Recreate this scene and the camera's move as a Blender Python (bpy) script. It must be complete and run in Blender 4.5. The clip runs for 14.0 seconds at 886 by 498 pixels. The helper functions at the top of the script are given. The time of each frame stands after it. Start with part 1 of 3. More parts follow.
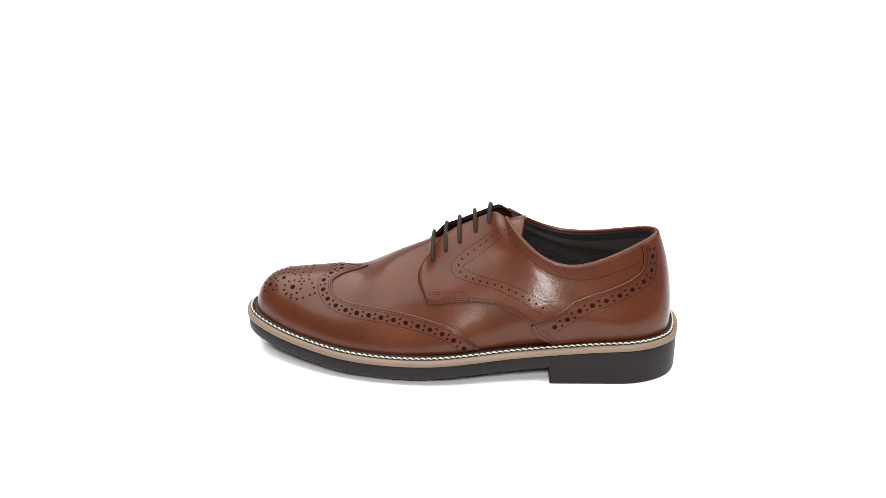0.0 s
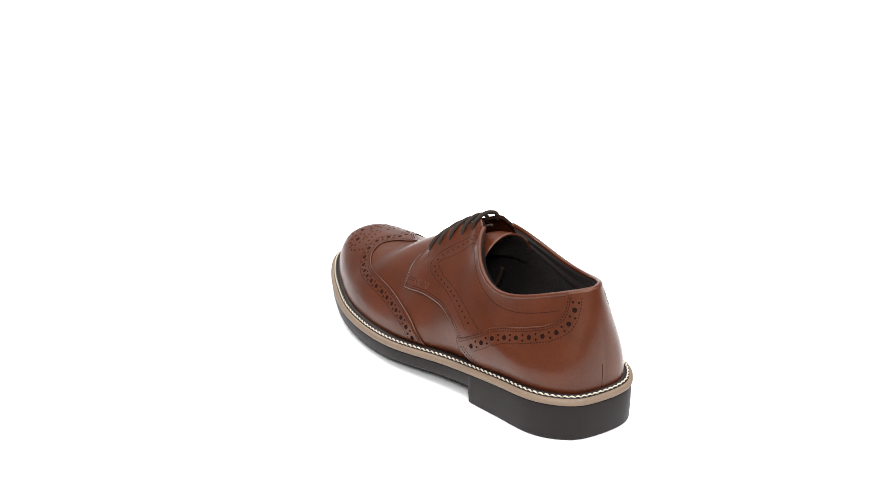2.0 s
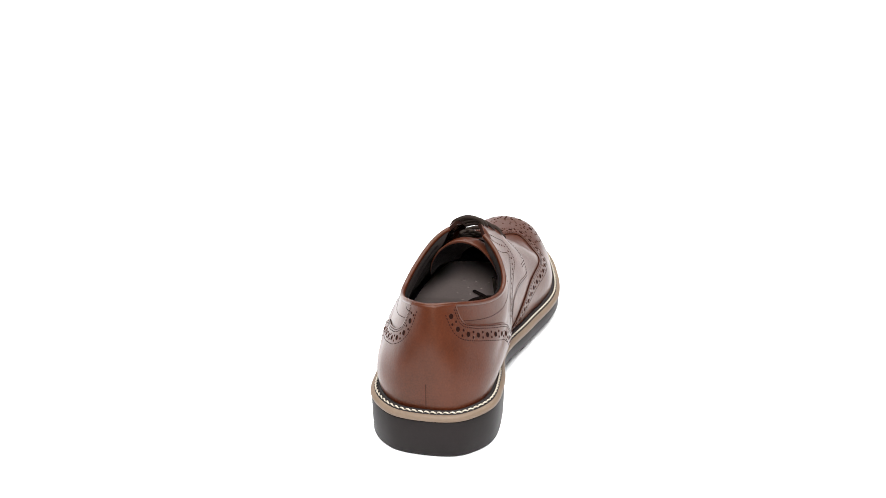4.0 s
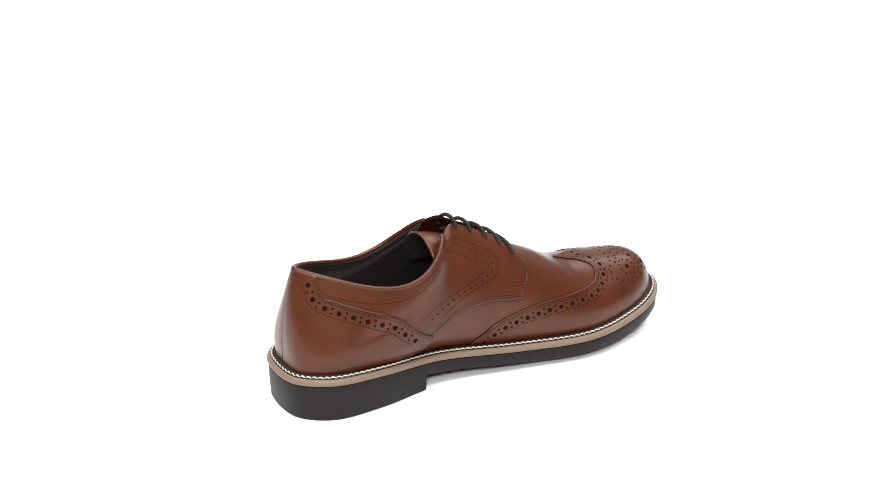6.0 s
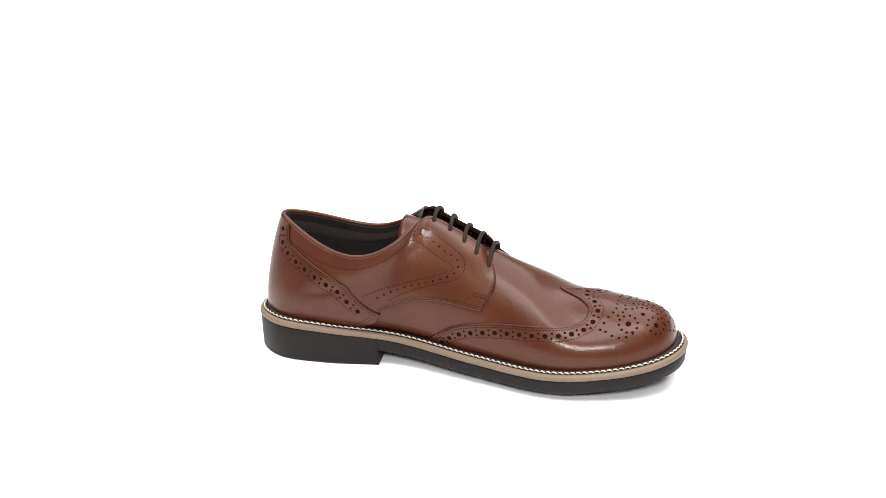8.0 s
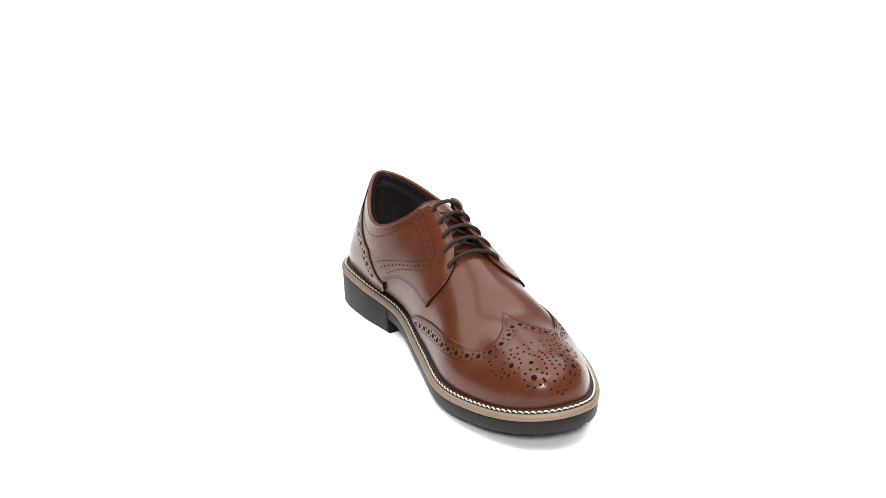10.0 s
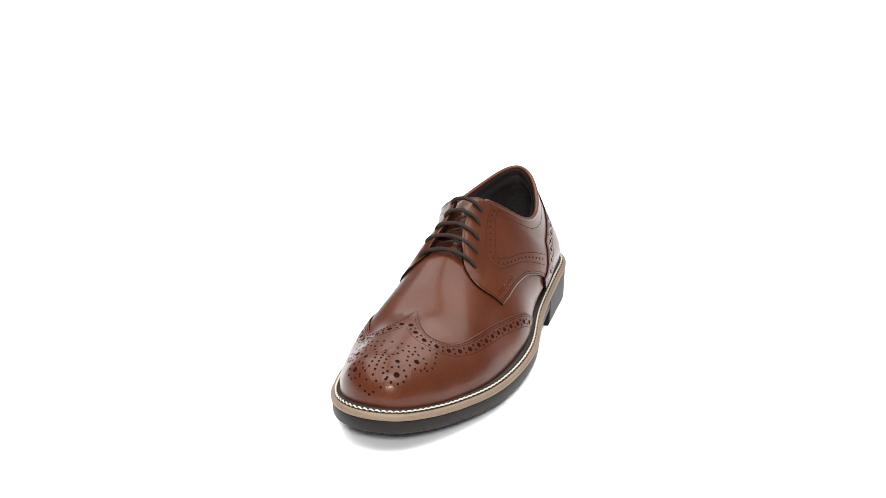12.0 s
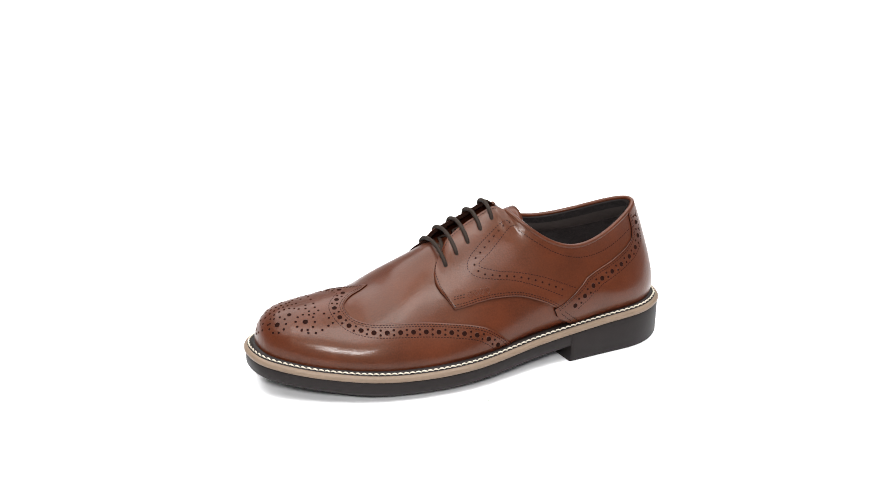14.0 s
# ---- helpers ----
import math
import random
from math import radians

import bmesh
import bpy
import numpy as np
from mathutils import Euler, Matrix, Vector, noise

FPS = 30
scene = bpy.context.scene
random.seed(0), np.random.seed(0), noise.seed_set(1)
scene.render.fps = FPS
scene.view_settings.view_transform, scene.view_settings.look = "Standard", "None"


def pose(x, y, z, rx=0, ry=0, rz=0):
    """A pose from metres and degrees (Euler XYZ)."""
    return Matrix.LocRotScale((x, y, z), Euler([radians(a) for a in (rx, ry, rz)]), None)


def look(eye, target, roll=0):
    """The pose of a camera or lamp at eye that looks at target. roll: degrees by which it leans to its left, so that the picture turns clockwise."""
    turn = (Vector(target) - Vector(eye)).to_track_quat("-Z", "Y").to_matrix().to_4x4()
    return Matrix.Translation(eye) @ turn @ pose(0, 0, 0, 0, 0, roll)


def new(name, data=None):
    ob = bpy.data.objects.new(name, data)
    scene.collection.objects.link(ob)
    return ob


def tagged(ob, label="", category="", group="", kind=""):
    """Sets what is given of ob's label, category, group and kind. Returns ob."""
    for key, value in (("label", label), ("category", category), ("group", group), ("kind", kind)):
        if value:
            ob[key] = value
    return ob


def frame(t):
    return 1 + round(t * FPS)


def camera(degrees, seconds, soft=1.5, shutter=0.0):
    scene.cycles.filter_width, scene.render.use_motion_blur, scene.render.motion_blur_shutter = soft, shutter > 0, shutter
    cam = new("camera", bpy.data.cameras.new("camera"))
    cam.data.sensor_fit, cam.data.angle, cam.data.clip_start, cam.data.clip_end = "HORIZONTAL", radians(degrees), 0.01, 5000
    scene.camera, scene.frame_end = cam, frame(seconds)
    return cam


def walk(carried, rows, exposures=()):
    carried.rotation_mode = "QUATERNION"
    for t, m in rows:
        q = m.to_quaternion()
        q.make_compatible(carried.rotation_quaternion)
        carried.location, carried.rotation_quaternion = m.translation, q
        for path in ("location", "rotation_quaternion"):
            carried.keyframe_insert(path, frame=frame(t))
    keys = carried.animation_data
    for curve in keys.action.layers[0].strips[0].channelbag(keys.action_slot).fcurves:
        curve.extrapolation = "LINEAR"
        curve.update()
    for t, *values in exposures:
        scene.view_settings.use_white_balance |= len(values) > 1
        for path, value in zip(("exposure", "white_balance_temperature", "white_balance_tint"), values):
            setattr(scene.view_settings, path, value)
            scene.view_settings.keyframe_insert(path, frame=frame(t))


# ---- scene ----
SECONDS = 14.0
TURN = 23.685            # degrees a second, clockwise from above
START = -6.541            # the shoe's heading at the start

# ---- camera ----
cam = camera(33.16, SECONDS, soft=0.5)
ROLL = -0.567
EYE, AIM = (0.0, -0.9644, 0.4781), (-0.01476, -0.02893, 0.09277)
walk(cam, [(0.0, look(EYE, AIM, ROLL)), (SECONDS, look(EYE, AIM, ROLL))])

# ---- world and lamps ----
world = bpy.data.worlds.new("studio")
scene.world = world
world.use_nodes = True
world.node_tree.nodes["Background"].inputs["Color"].default_value = (1.0, 1.0, 1.0, 1.0)
world.node_tree.nodes["Background"].inputs["Strength"].default_value = 0.20


def softbox(name, eye, target, sx, sy, watts, colour=(1, 1, 1)):
    lamp = bpy.data.lights.new(name, "AREA")
    lamp.shape, lamp.size, lamp.size_y, lamp.energy, lamp.color = "RECTANGLE", sx, sy, watts, colour
    ob = new(name, lamp)
    ob.matrix_world = look(eye, target)
    return ob


for name, x in (("softbox_overhead_left", -0.92), ("softbox_overhead_right", 0.92)):
    softbox(name, (x, 0.50, 2.0), (x, 0.50, 0.0), 1.56, 4.2, 103)
softbox("softbox_front", (0.0, -1.38, 0.92), (0, 0, 0.05), 0.27, 0.21, 18)
softbox("softbox_top", (0.06, -0.62, 1.60), (0, 0, 0.05), 0.8, 0.6, 14)
scene.view_settings.exposure = 0.0


# ---- materials ----
def material(name):
    m = bpy.data.materials.new(name)
    m.use_nodes = True
    return m, m.node_tree.nodes, m.node_tree.links, m.node_tree.nodes["Principled BSDF"]


def plain(name, colour, rough, grain=600.0, bump=0.1, vary=0.15, coat=0.0, metal=0.0, deep=0.0002, shine=0.5, coat_rough=0.25):
    """A surface with fine grain in its relief and two scales of change in its colour."""
    m, nodes, links, bsdf = material(name)
    coord = nodes.new("ShaderNodeTexCoord")
    fine, broad = nodes.new("ShaderNodeTexNoise"), nodes.new("ShaderNodeTexNoise")
    fine.inputs["Scale"].default_value, fine.inputs["Detail"].default_value = grain, 4
    broad.inputs["Scale"].default_value, broad.inputs["Detail"].default_value = grain / 25, 3
    for n in (fine, broad):
        links.new(coord.outputs["Object"], n.inputs["Vector"])
    both = nodes.new("ShaderNodeMath")
    both.operation = "ADD"
    links.new(fine.outputs["Fac"], both.inputs[0])
    links.new(broad.outputs["Fac"], both.inputs[1])
    ramp = nodes.new("ShaderNodeMapRange")
    ramp.inputs["From Min"].default_value, ramp.inputs["From Max"].default_value = 0.6, 1.4
    ramp.inputs["To Min"].default_value, ramp.inputs["To Max"].default_value = 1 - vary, 1 + vary
    links.new(both.outputs[0], ramp.inputs["Value"])
    mix = nodes.new("ShaderNodeVectorMath")
    mix.operation = "SCALE"
    mix.inputs[0].default_value = colour
    links.new(ramp.outputs["Result"], mix.inputs["Scale"])
    links.new(mix.outputs["Vector"], bsdf.inputs["Base Color"])
    relief = nodes.new("ShaderNodeBump")
    relief.inputs["Strength"].default_value, relief.inputs["Distance"].default_value = bump, deep
    middle = nodes.new("ShaderNodeTexNoise")
    middle.inputs["Scale"].default_value, middle.inputs["Detail"].default_value = grain / 6, 3
    links.new(coord.outputs["Object"], middle.inputs["Vector"])
    sum_height = nodes.new("ShaderNodeMath")
    sum_height.operation = "MULTIPLY_ADD"
    sum_height.inputs[1].default_value = 1.6
    links.new(middle.outputs["Fac"], sum_height.inputs[0])
    links.new(fine.outputs["Fac"], sum_height.inputs[2])
    links.new(sum_height.outputs[0], relief.inputs["Height"])
    links.new(relief.outputs["Normal"], bsdf.inputs["Normal"])
    links.new(relief.outputs["Normal"], bsdf.inputs["Coat Normal"])
    bsdf.inputs["Roughness"].default_value, bsdf.inputs["Metallic"].default_value = rough, metal
    bsdf.inputs["Specular IOR Level"].default_value = shine
    bsdf.inputs["Coat Weight"].default_value, bsdf.inputs["Coat Roughness"].default_value = coat, coat_rough
    return m


LEATHER = plain("brown_leather", (0.0460, 0.0100, 0.0034), 0.42, 900, 0.42, 0.34, 0.22, shine=0.18, coat_rough=0.14)
LEATHER.node_tree.nodes["Principled BSDF"].inputs["Specular Tint"].default_value = (1.0, 0.80, 0.62, 1.0)
CUT_EDGE = plain("cut_leather_edge", (0.010, 0.0036, 0.0024), 0.85, 900, 0.3, 0.2, shine=0.03)
RUBBER = plain("dark_rubber", (0.0076, 0.0052, 0.0051), 0.55, 500, 0.25, 0.14, shine=0.16)
TAN = plain("tan_midsole", (0.118, 0.078, 0.049), 0.6, 400, 0.2, 0.12)
RIB = plain("dark_rib", (0.0095, 0.0063, 0.0055), 0.5, 400, 0.2, 0.1, shine=0.2)
THREAD = plain("cream_thread", (0.44, 0.39, 0.315), 0.7, 2500, 0.5, 0.15)
DARK_THREAD = plain("dark_thread", (0.014, 0.005, 0.0035), 0.8, 2500, 0.4, 0.15, shine=0.08)
LACE = plain("brown_lace", (0.016, 0.0100, 0.0072), 0.75, 1500, 0.8, 0.25, shine=0.15)
LINING_AND_SHADE = plain("black_lining_and_insole_shade", (0.009, 0.007, 0.007), 0.75, 420, 1.0, 0.4, shine=0.25, deep=0.0010)
PADDING = plain("dark_padding", (0.016, 0.012, 0.011), 0.55, 700, 0.3, 0.15, shine=0.3)
INSOLE = plain("grey_insole", (0.36, 0.29, 0.275), 0.6, 500, 0.2, 0.1)
# the holes have no depth: this near-black stands in for their shade
HOLE_SHADE = plain("punched_hole", (0.010, 0.0032, 0.002), 0.9, 900, 0.2, 0.1, shine=0.03)
WHITE = plain("white_sweep", (0.92, 0.92, 0.925), 0.7, 40, 0.02, 0.01)


def add_mesh(name, verts, faces, mat, parent=None, label="", smooth=True):
    me = bpy.data.meshes.new(name)
    me.from_pydata([tuple(map(float, v)) for v in verts], [], faces)
    me.materials.append(mat)
    me.update()
    for p in me.polygons:
        p.use_smooth = smooth
    ob = new(name, me)
    ob.parent = parent
    return tagged(ob, label)


def grid_faces(n, m, closed=False, flip=False):
    """Faces of an n by m grid of points; closed joins the last row to the first."""
    out = []
    for i in range(n if closed else n - 1):
        for j in range(m - 1):
            q = (i * m + j, ((i + 1) % n) * m + j, ((i + 1) % n) * m + j + 1, i * m + j + 1)
            out.append(q[::-1] if flip else q)
    return out


# ---- floor ----
def build_floor():
    """A seamless white sheet that runs level under the shoe and rises far behind it."""
    prof = [(-60.0, 0.0), (-6.0, 0.0), (3.0, 0.0)] + [(3.0 + 2 * math.sin(a), 2 - 2 * math.cos(a)) for a in np.linspace(0.1, math.pi / 2, 10)] + [(5.0, 8.0)]
    verts = [(x, y, z) for x in (-40.0, 40.0) for y, z in prof]
    ob = add_mesh("ground", verts, grid_faces(2, len(prof)), WHITE)
    return tagged(ob, "seamless white studio sweep under the shoe", "backdrop", kind="structure")


build_floor()

# ---- shape of the shoe: x runs from toe to heel, y from the outer to the inner side ----
def smooth_keys(x, keys, values):
    """A smooth curve through keyed values (Catmull-Rom slopes)."""
    keys, values = np.asarray(keys, float), np.asarray(values, float)
    m = np.gradient(values, keys)
    x = np.clip(x, keys[0], keys[-1])
    i = np.clip(np.searchsorted(keys, x, side="right") - 1, 0, len(keys) - 2)
    h = keys[i + 1] - keys[i]
    t = (x - keys[i]) / h
    return ((2 * t**3 - 3 * t**2 + 1) * values[i] + (t**3 - 2 * t**2 + t) * h * m[i]
            + (-2 * t**3 + 3 * t**2) * values[i + 1] + (t**3 - t**2) * h * m[i + 1])


EDGE_U = (0.0, 0.3, 0.6, 0.9, 1.2, 1.5, 1.8, 2.1, 2.4, 2.7, 2.95, math.pi)
EDGE_A = (0.0036, -0.0138, -0.0276, -0.0425, -0.0567, -0.0600, -0.0489, -0.0438, -0.0397, -0.0275, -0.0135, 0.0038)
EDGE_B = (0.0036, 0.0199, 0.0352, 0.0473, 0.0542, 0.0438, 0.0341, 0.0409, 0.0416, 0.0308, 0.0185, 0.0038)
ROUND_U = EDGE_U[:-1] + tuple(2 * math.pi - v for v in EDGE_U[::-1])
ROUND_Y = EDGE_A[:-1] + EDGE_B[::-1]
ROUND_U = tuple(v - 2 * math.pi for v in ROUND_U[-4:-1]) + ROUND_U + tuple(v + 2 * math.pi for v in ROUND_U[1:4])
ROUND_Y = ROUND_Y[-4:-1] + ROUND_Y + ROUND_Y[1:4]


def outline(u):
    """The sole's edge in plan: u runs from the toe (0) by the outer side to the heel (pi) and back by the inner side."""
    u = np.mod(np.asarray(u, float), 2 * math.pi)
    x = -0.00425 - 0.15405 * np.cos(u - 0.12 * np.sin(2 * u))
    return np.stack([x, smooth_keys(u, ROUND_U, ROUND_Y)], -1)


def inset(u, d):
    e = 0.04
    t = outline(u + e) - outline(u - e)
    n = np.stack([t[..., 1], -t[..., 0]], -1)
    n /= np.linalg.norm(n, axis=-1)[..., None]
    return outline(u) + n * np.asarray(d)[..., None] * -1, n


def seam_z(x, y):
    """Height of the line between the dark outsole and the tan midsole."""
    s = x / 0.14265
    return 0.01674 + 0.00927 * s + 0.01006 * s**2 - 0.00817 * s**3 - 0.0023 * s**4 + y * (0.0054 * s - 0.00384)


TOP_Y = ((0.0035, 0.00150, 0.00020, -0.0004), (0.0, 0.02988, 0.00479, -0.00053))
TOP_Z = ((0.0927, 0.00357, 0.01066, 0.00273, 0.00002), (0.0, -0.00018, -0.00128, -0.00079, -0.00043))


def topline(u):
    """The collar's edge, u as for the outline."""
    x = 0.0795 - 0.05282 * np.cos(u)
    y = sum(c * np.cos(k * u) - s * np.sin(k * u) for k, (c, s) in enumerate(zip(*TOP_Y)))
    z = sum(c * np.cos(k * u) - s * np.sin(k * u) for k, (c, s) in enumerate(zip(*TOP_Z)))
    return np.stack([x, y, z], -1)


RIDGE_X = (-0.122, -0.09, -0.07, -0.05, -0.03, -0.01, 0.0267)
RIDGE_Z = (0.0556, 0.0596, 0.0622, 0.0726, 0.0818, 0.0912, 0.1098)
U_POLE, U_TOP = 0.62, 1.86
U_KEYS = (0.0, 0.6, 1.0, 1.4, 1.86, 2.3, 2.7, math.pi)
RISE = (0.0192, 0.0198, 0.0220, 0.0205, 0.0205, 0.0205, 0.0235, 0.0280)       # length of the lower handle
BULGE_A = (0.0010, 0.0015, 0.0025, 0.0025, 0.0140, 0.0170, 0.0090, 0.0010)    # how far it leans out
BULGE_B = (0.0010, 0.0018, 0.0050, 0.0135, 0.0175, 0.0105, 0.0040, 0.0010)
REACH = (0.0168, 0.0178, 0.0216, 0.0253, 0.0305, 0.0325, 0.0290, 0.0221)      # length of the upper handle
FEATHER_U = (0.0, 0.9, 1.5, 2.4, math.pi, 3.9, 4.8, 5.4, 2 * math.pi)       # how far the upper stands in from the sole's edge
FEATHER = (0.0080, 0.0068, 0.0086, 0.0092, 0.0079, 0.0086, 0.0082, 0.0066, 0.0080)


def handles(u):
    """The four points that shape the upper's rib at each u."""
    a = np.where(u <= math.pi, u, 2 * math.pi - u)
    side = np.where(u <= math.pi, -1.0, 1.0)
    plan, n = inset(u, smooth_keys(u, FEATHER_U, FEATHER))
    p0 = np.concatenate([plan, (seam_z(plan[..., 0], plan[..., 1]) + 0.0042)[..., None]], -1)
    bulge = np.where(side < 0, smooth_keys(a, U_KEYS, BULGE_A), smooth_keys(a, U_KEYS, BULGE_B))
    rise, reach = smooth_keys(a, U_KEYS, RISE), smooth_keys(a, U_KEYS, REACH)
    p1 = p0 + np.concatenate([n * bulge[..., None], rise[..., None]], -1)
    # crown: a pole over the toe, then the ridge, then the collar
    k = np.clip((a - U_POLE) / (U_TOP - U_POLE), 0, 1)
    xr = RIDGE_X[0] + (RIDGE_X[-1] - RIDGE_X[0]) * k
    ridge = np.stack([xr, 0.0050 - 0.0002 * k, smooth_keys(xr, RIDGE_X, RIDGE_Z)], -1)
    c = np.clip((a - U_TOP) / (math.pi - U_TOP), 0, 1)
    top = topline(np.where(side < 0, c * math.pi, 2 * math.pi - c * math.pi))
    p3 = np.where((a < U_TOP)[..., None], ridge, top)
    away = (p1 - p3) * np.array([1.0, 1.0, 0.0])
    pole = away / np.maximum(np.linalg.norm(away, axis=-1), 1e-6)[..., None]
    fan = np.stack([np.zeros_like(a), side, np.zeros_like(a)], -1)
    m = np.clip((a - 0.55) / 0.5, 0, 1)[..., None]
    flat = pole * (1 - m) + fan * m
    # at the collar the wall climbs steeply
    steep = np.concatenate([n * 0.35, np.full(n.shape[:-1] + (1,), -0.94)], -1)
    s = np.clip((a - 1.5) / 0.85, 0, 1)[..., None]
    s = s * s * (3 - 2 * s)
    p2 = p3 + (flat * (1 - s) + steep * s) * reach[..., None]
    # ease the two handles along the quarters
    out = []
    for p in (p1, p2):
        soft = p.copy()
        for _ in range(340):
            soft = 0.25 * np.roll(soft, 4, 0) + 0.5 * soft + 0.25 * np.roll(soft, -4, 0)
        blend = np.clip((a - 1.45) / 0.30, 0, 1) * np.clip((2.95 - a) / 0.55, 0, 1)
        blend = blend * blend * (3 - 2 * blend)
        out.append(p + (soft - p) * blend[:, None])
    soft = p3.copy()
    for _ in range(40):
        soft = 0.25 * np.roll(soft, 4, 0) + 0.5 * soft + 0.25 * np.roll(soft, -4, 0)
    blend = np.clip((a - 1.5) / 0.25, 0, 1) * np.clip((2.45 - a) / 0.25, 0, 1)
    return np.stack([p0, out[0], out[1], p3 + (soft - p3) * blend[:, None]], 1)


N_TABLE = 1440
TABLE = handles(np.arange(N_TABLE) * 2 * math.pi / N_TABLE)


# fuller and leaner places of the leather: side, a, w, height in mm
FULL = ((0, 1.00, 0.45, -0.8), (0, 1.43, 0.36, -2.4), (0, 1.45, 0.70, -2.4), (0, 1.94, 0.25, 2.4), (0, 2.34, 0.48, -1.6), (0, 1.62, 0.12, 1.8),
        (1, 1.37, 0.33, -2.2), (1, 0.96, 0.52, -2.4), (1, 1.94, 0.26, 2.2), (1, 2.34, 0.50, -1.8))


def upper(u, w):
    """A point of the upper: u round the shoe, w from the welt (0) to the ridge or the collar (1), with its fullness."""
    u, w = np.broadcast_arrays(np.asarray(u, float), np.asarray(w, float))
    u = np.mod(u, 2 * math.pi)
    side, a = u > math.pi, np.where(u > math.pi, 2 * math.pi - u, u)
    v = np.clip(w, 0.01, 0.985)
    n = np.cross(last_form(u + 0.012, v) - last_form(u - 0.012, v), last_form(u, v + 0.01) - last_form(u, v - 0.01))
    n /= np.maximum(np.linalg.norm(n, axis=-1), 1e-12)[..., None]
    h = sum(0.001 * mm * (side == s) * np.exp(-((a - b) / 0.16)**2 - ((w - c) / 0.19)**2) for s, b, c, mm in FULL)
    return last_form(u, w) + n * (h * np.clip((1 - w) / 0.15, 0, 1) * np.clip(w / 0.06, 0, 1))[..., None]


def last_form(u, w):
    """The plain form under upper()."""
    u, w = np.broadcast_arrays(np.asarray(u, float), np.asarray(w, float))
    k = np.mod(u, 2 * math.pi) * N_TABLE / (2 * math.pi)
    i = np.floor(k).astype(int) % N_TABLE
    f = (k - np.floor(k))[..., None, None]
    p = TABLE[i] * (1 - f) + TABLE[(i + 1) % N_TABLE] * f
    w = w[..., None]
    return (1 - w)**3 * p[..., 0, :] + 3 * (1 - w)**2 * w * p[..., 1, :] + 3 * (1 - w) * w**2 * p[..., 2, :] + w**3 * p[..., 3, :]


def surf(u, w, h):
    """A point h metres outside the upper at (u, w)."""
    u, w = np.broadcast_arrays(np.asarray(u, float), np.asarray(w, float))
    p = upper(u, w)
    v = np.clip(w, 0.01, 0.985)
    du = upper(u + 0.012, v) - upper(u - 0.012, v)
    dw = upper(u, v + 0.01) - upper(u, v - 0.01)
    n = np.cross(du, dw)
    n /= np.maximum(np.linalg.norm(n, axis=-1), 1e-12)[..., None]
    # one normal where all the ribs of the toe meet
    a = np.where(np.mod(u, 2 * math.pi) <= math.pi, np.mod(u, 2 * math.pi), 2 * math.pi - np.mod(u, 2 * math.pi))
    k = (np.clip((w - 0.90) / 0.08, 0, 1) * np.clip((0.85 - a) / 0.2, 0, 1))[..., None]
    n = n * (1 - k) + np.array([-0.124, 0.0, 0.992]) * k
    n /= np.linalg.norm(n, axis=-1)[..., None]
    return p + n * np.asarray(h)[..., None], n


def ring(u, d, z):
    p, _ = inset(u, np.full(u.shape, d))
    return np.concatenate([p, np.broadcast_to(z, u.shape)[..., None]], -1)


def loop_mesh(name, rings, mat, parent, label="", cap=False):
    """A band round the sole through closed rings, from the first to the last."""
    n, m = len(rings[0]), len(rings)
    verts = np.stack(rings, 1).reshape(-1, 3)
    faces = grid_faces(n, m, closed=True)
    if cap:
        faces.append([i * m + m - 1 for i in range(n)])
    return add_mesh(name, verts, faces, mat, parent, label)


def weld(ob, dist=0.00004):
    bm = bmesh.new()
    bm.from_mesh(ob.data)
    bmesh.ops.remove_doubles(bm, verts=bm.verts, dist=dist)
    bmesh.ops.recalc_face_normals(bm, faces=bm.faces)
    bm.to_mesh(ob.data)
    bm.free()
    for p in ob.data.polygons:
        p.use_smooth = True
    return ob


def tube_data(path, radius, sides=8, flat=1.0):
    """Points and faces of a round cord along a path of points."""
    path = np.asarray(path, float)
    tan = np.gradient(path, axis=0)
    tan /= np.linalg.norm(tan, axis=1)[:, None]
    ref = np.array([0.13, 0.22, 0.97])
    side = np.cross(tan, ref)
    side /= np.linalg.norm(side, axis=1)[:, None]
    up = np.cross(side, tan)
    ang = np.linspace(0, 2 * math.pi, sides + 1)[:-1]
    rad = np.broadcast_to(np.asarray(radius, float), (len(path),))
    pts = (path[:, None] + rad[:, None, None] * (np.cos(ang)[None, :, None] * side[:, None] + flat * np.sin(ang)[None, :, None] * up[:, None]))
    n = len(path)
    faces = [(i * sides + j, i * sides + (j + 1) % sides, (i + 1) * sides + (j + 1) % sides, (i + 1) * sides + j) for i in range(n - 1) for j in range(sides)]
    faces += [tuple(range(sides))[::-1], tuple((n - 1) * sides + j for j in range(sides))]
    return pts.reshape(-1, 3), faces


def spline(points, n, closed=False):
    """A smooth curve of n points through the points given, evenly spread along it."""
    p = np.asarray(points, float)
    d = np.r_[0, np.cumsum(np.linalg.norm(np.diff(p, axis=0), axis=1))]
    s = np.linspace(0, d[-1], n)
    return np.stack([smooth_keys(s, d, p[:, k]) for k in range(p.shape[1])], 1)


shoe = tagged(new("brogue_shoe"), "brown leather wingtip brogue shoe with dark rubber sole and dark laces", "shoe")
NU = 300
LOOP = np.linspace(0, 2 * math.pi, NU + 1)[:-1]
U_BREAST_A, U_BREAST_B = 1.945, 2 * math.pi - 1.885


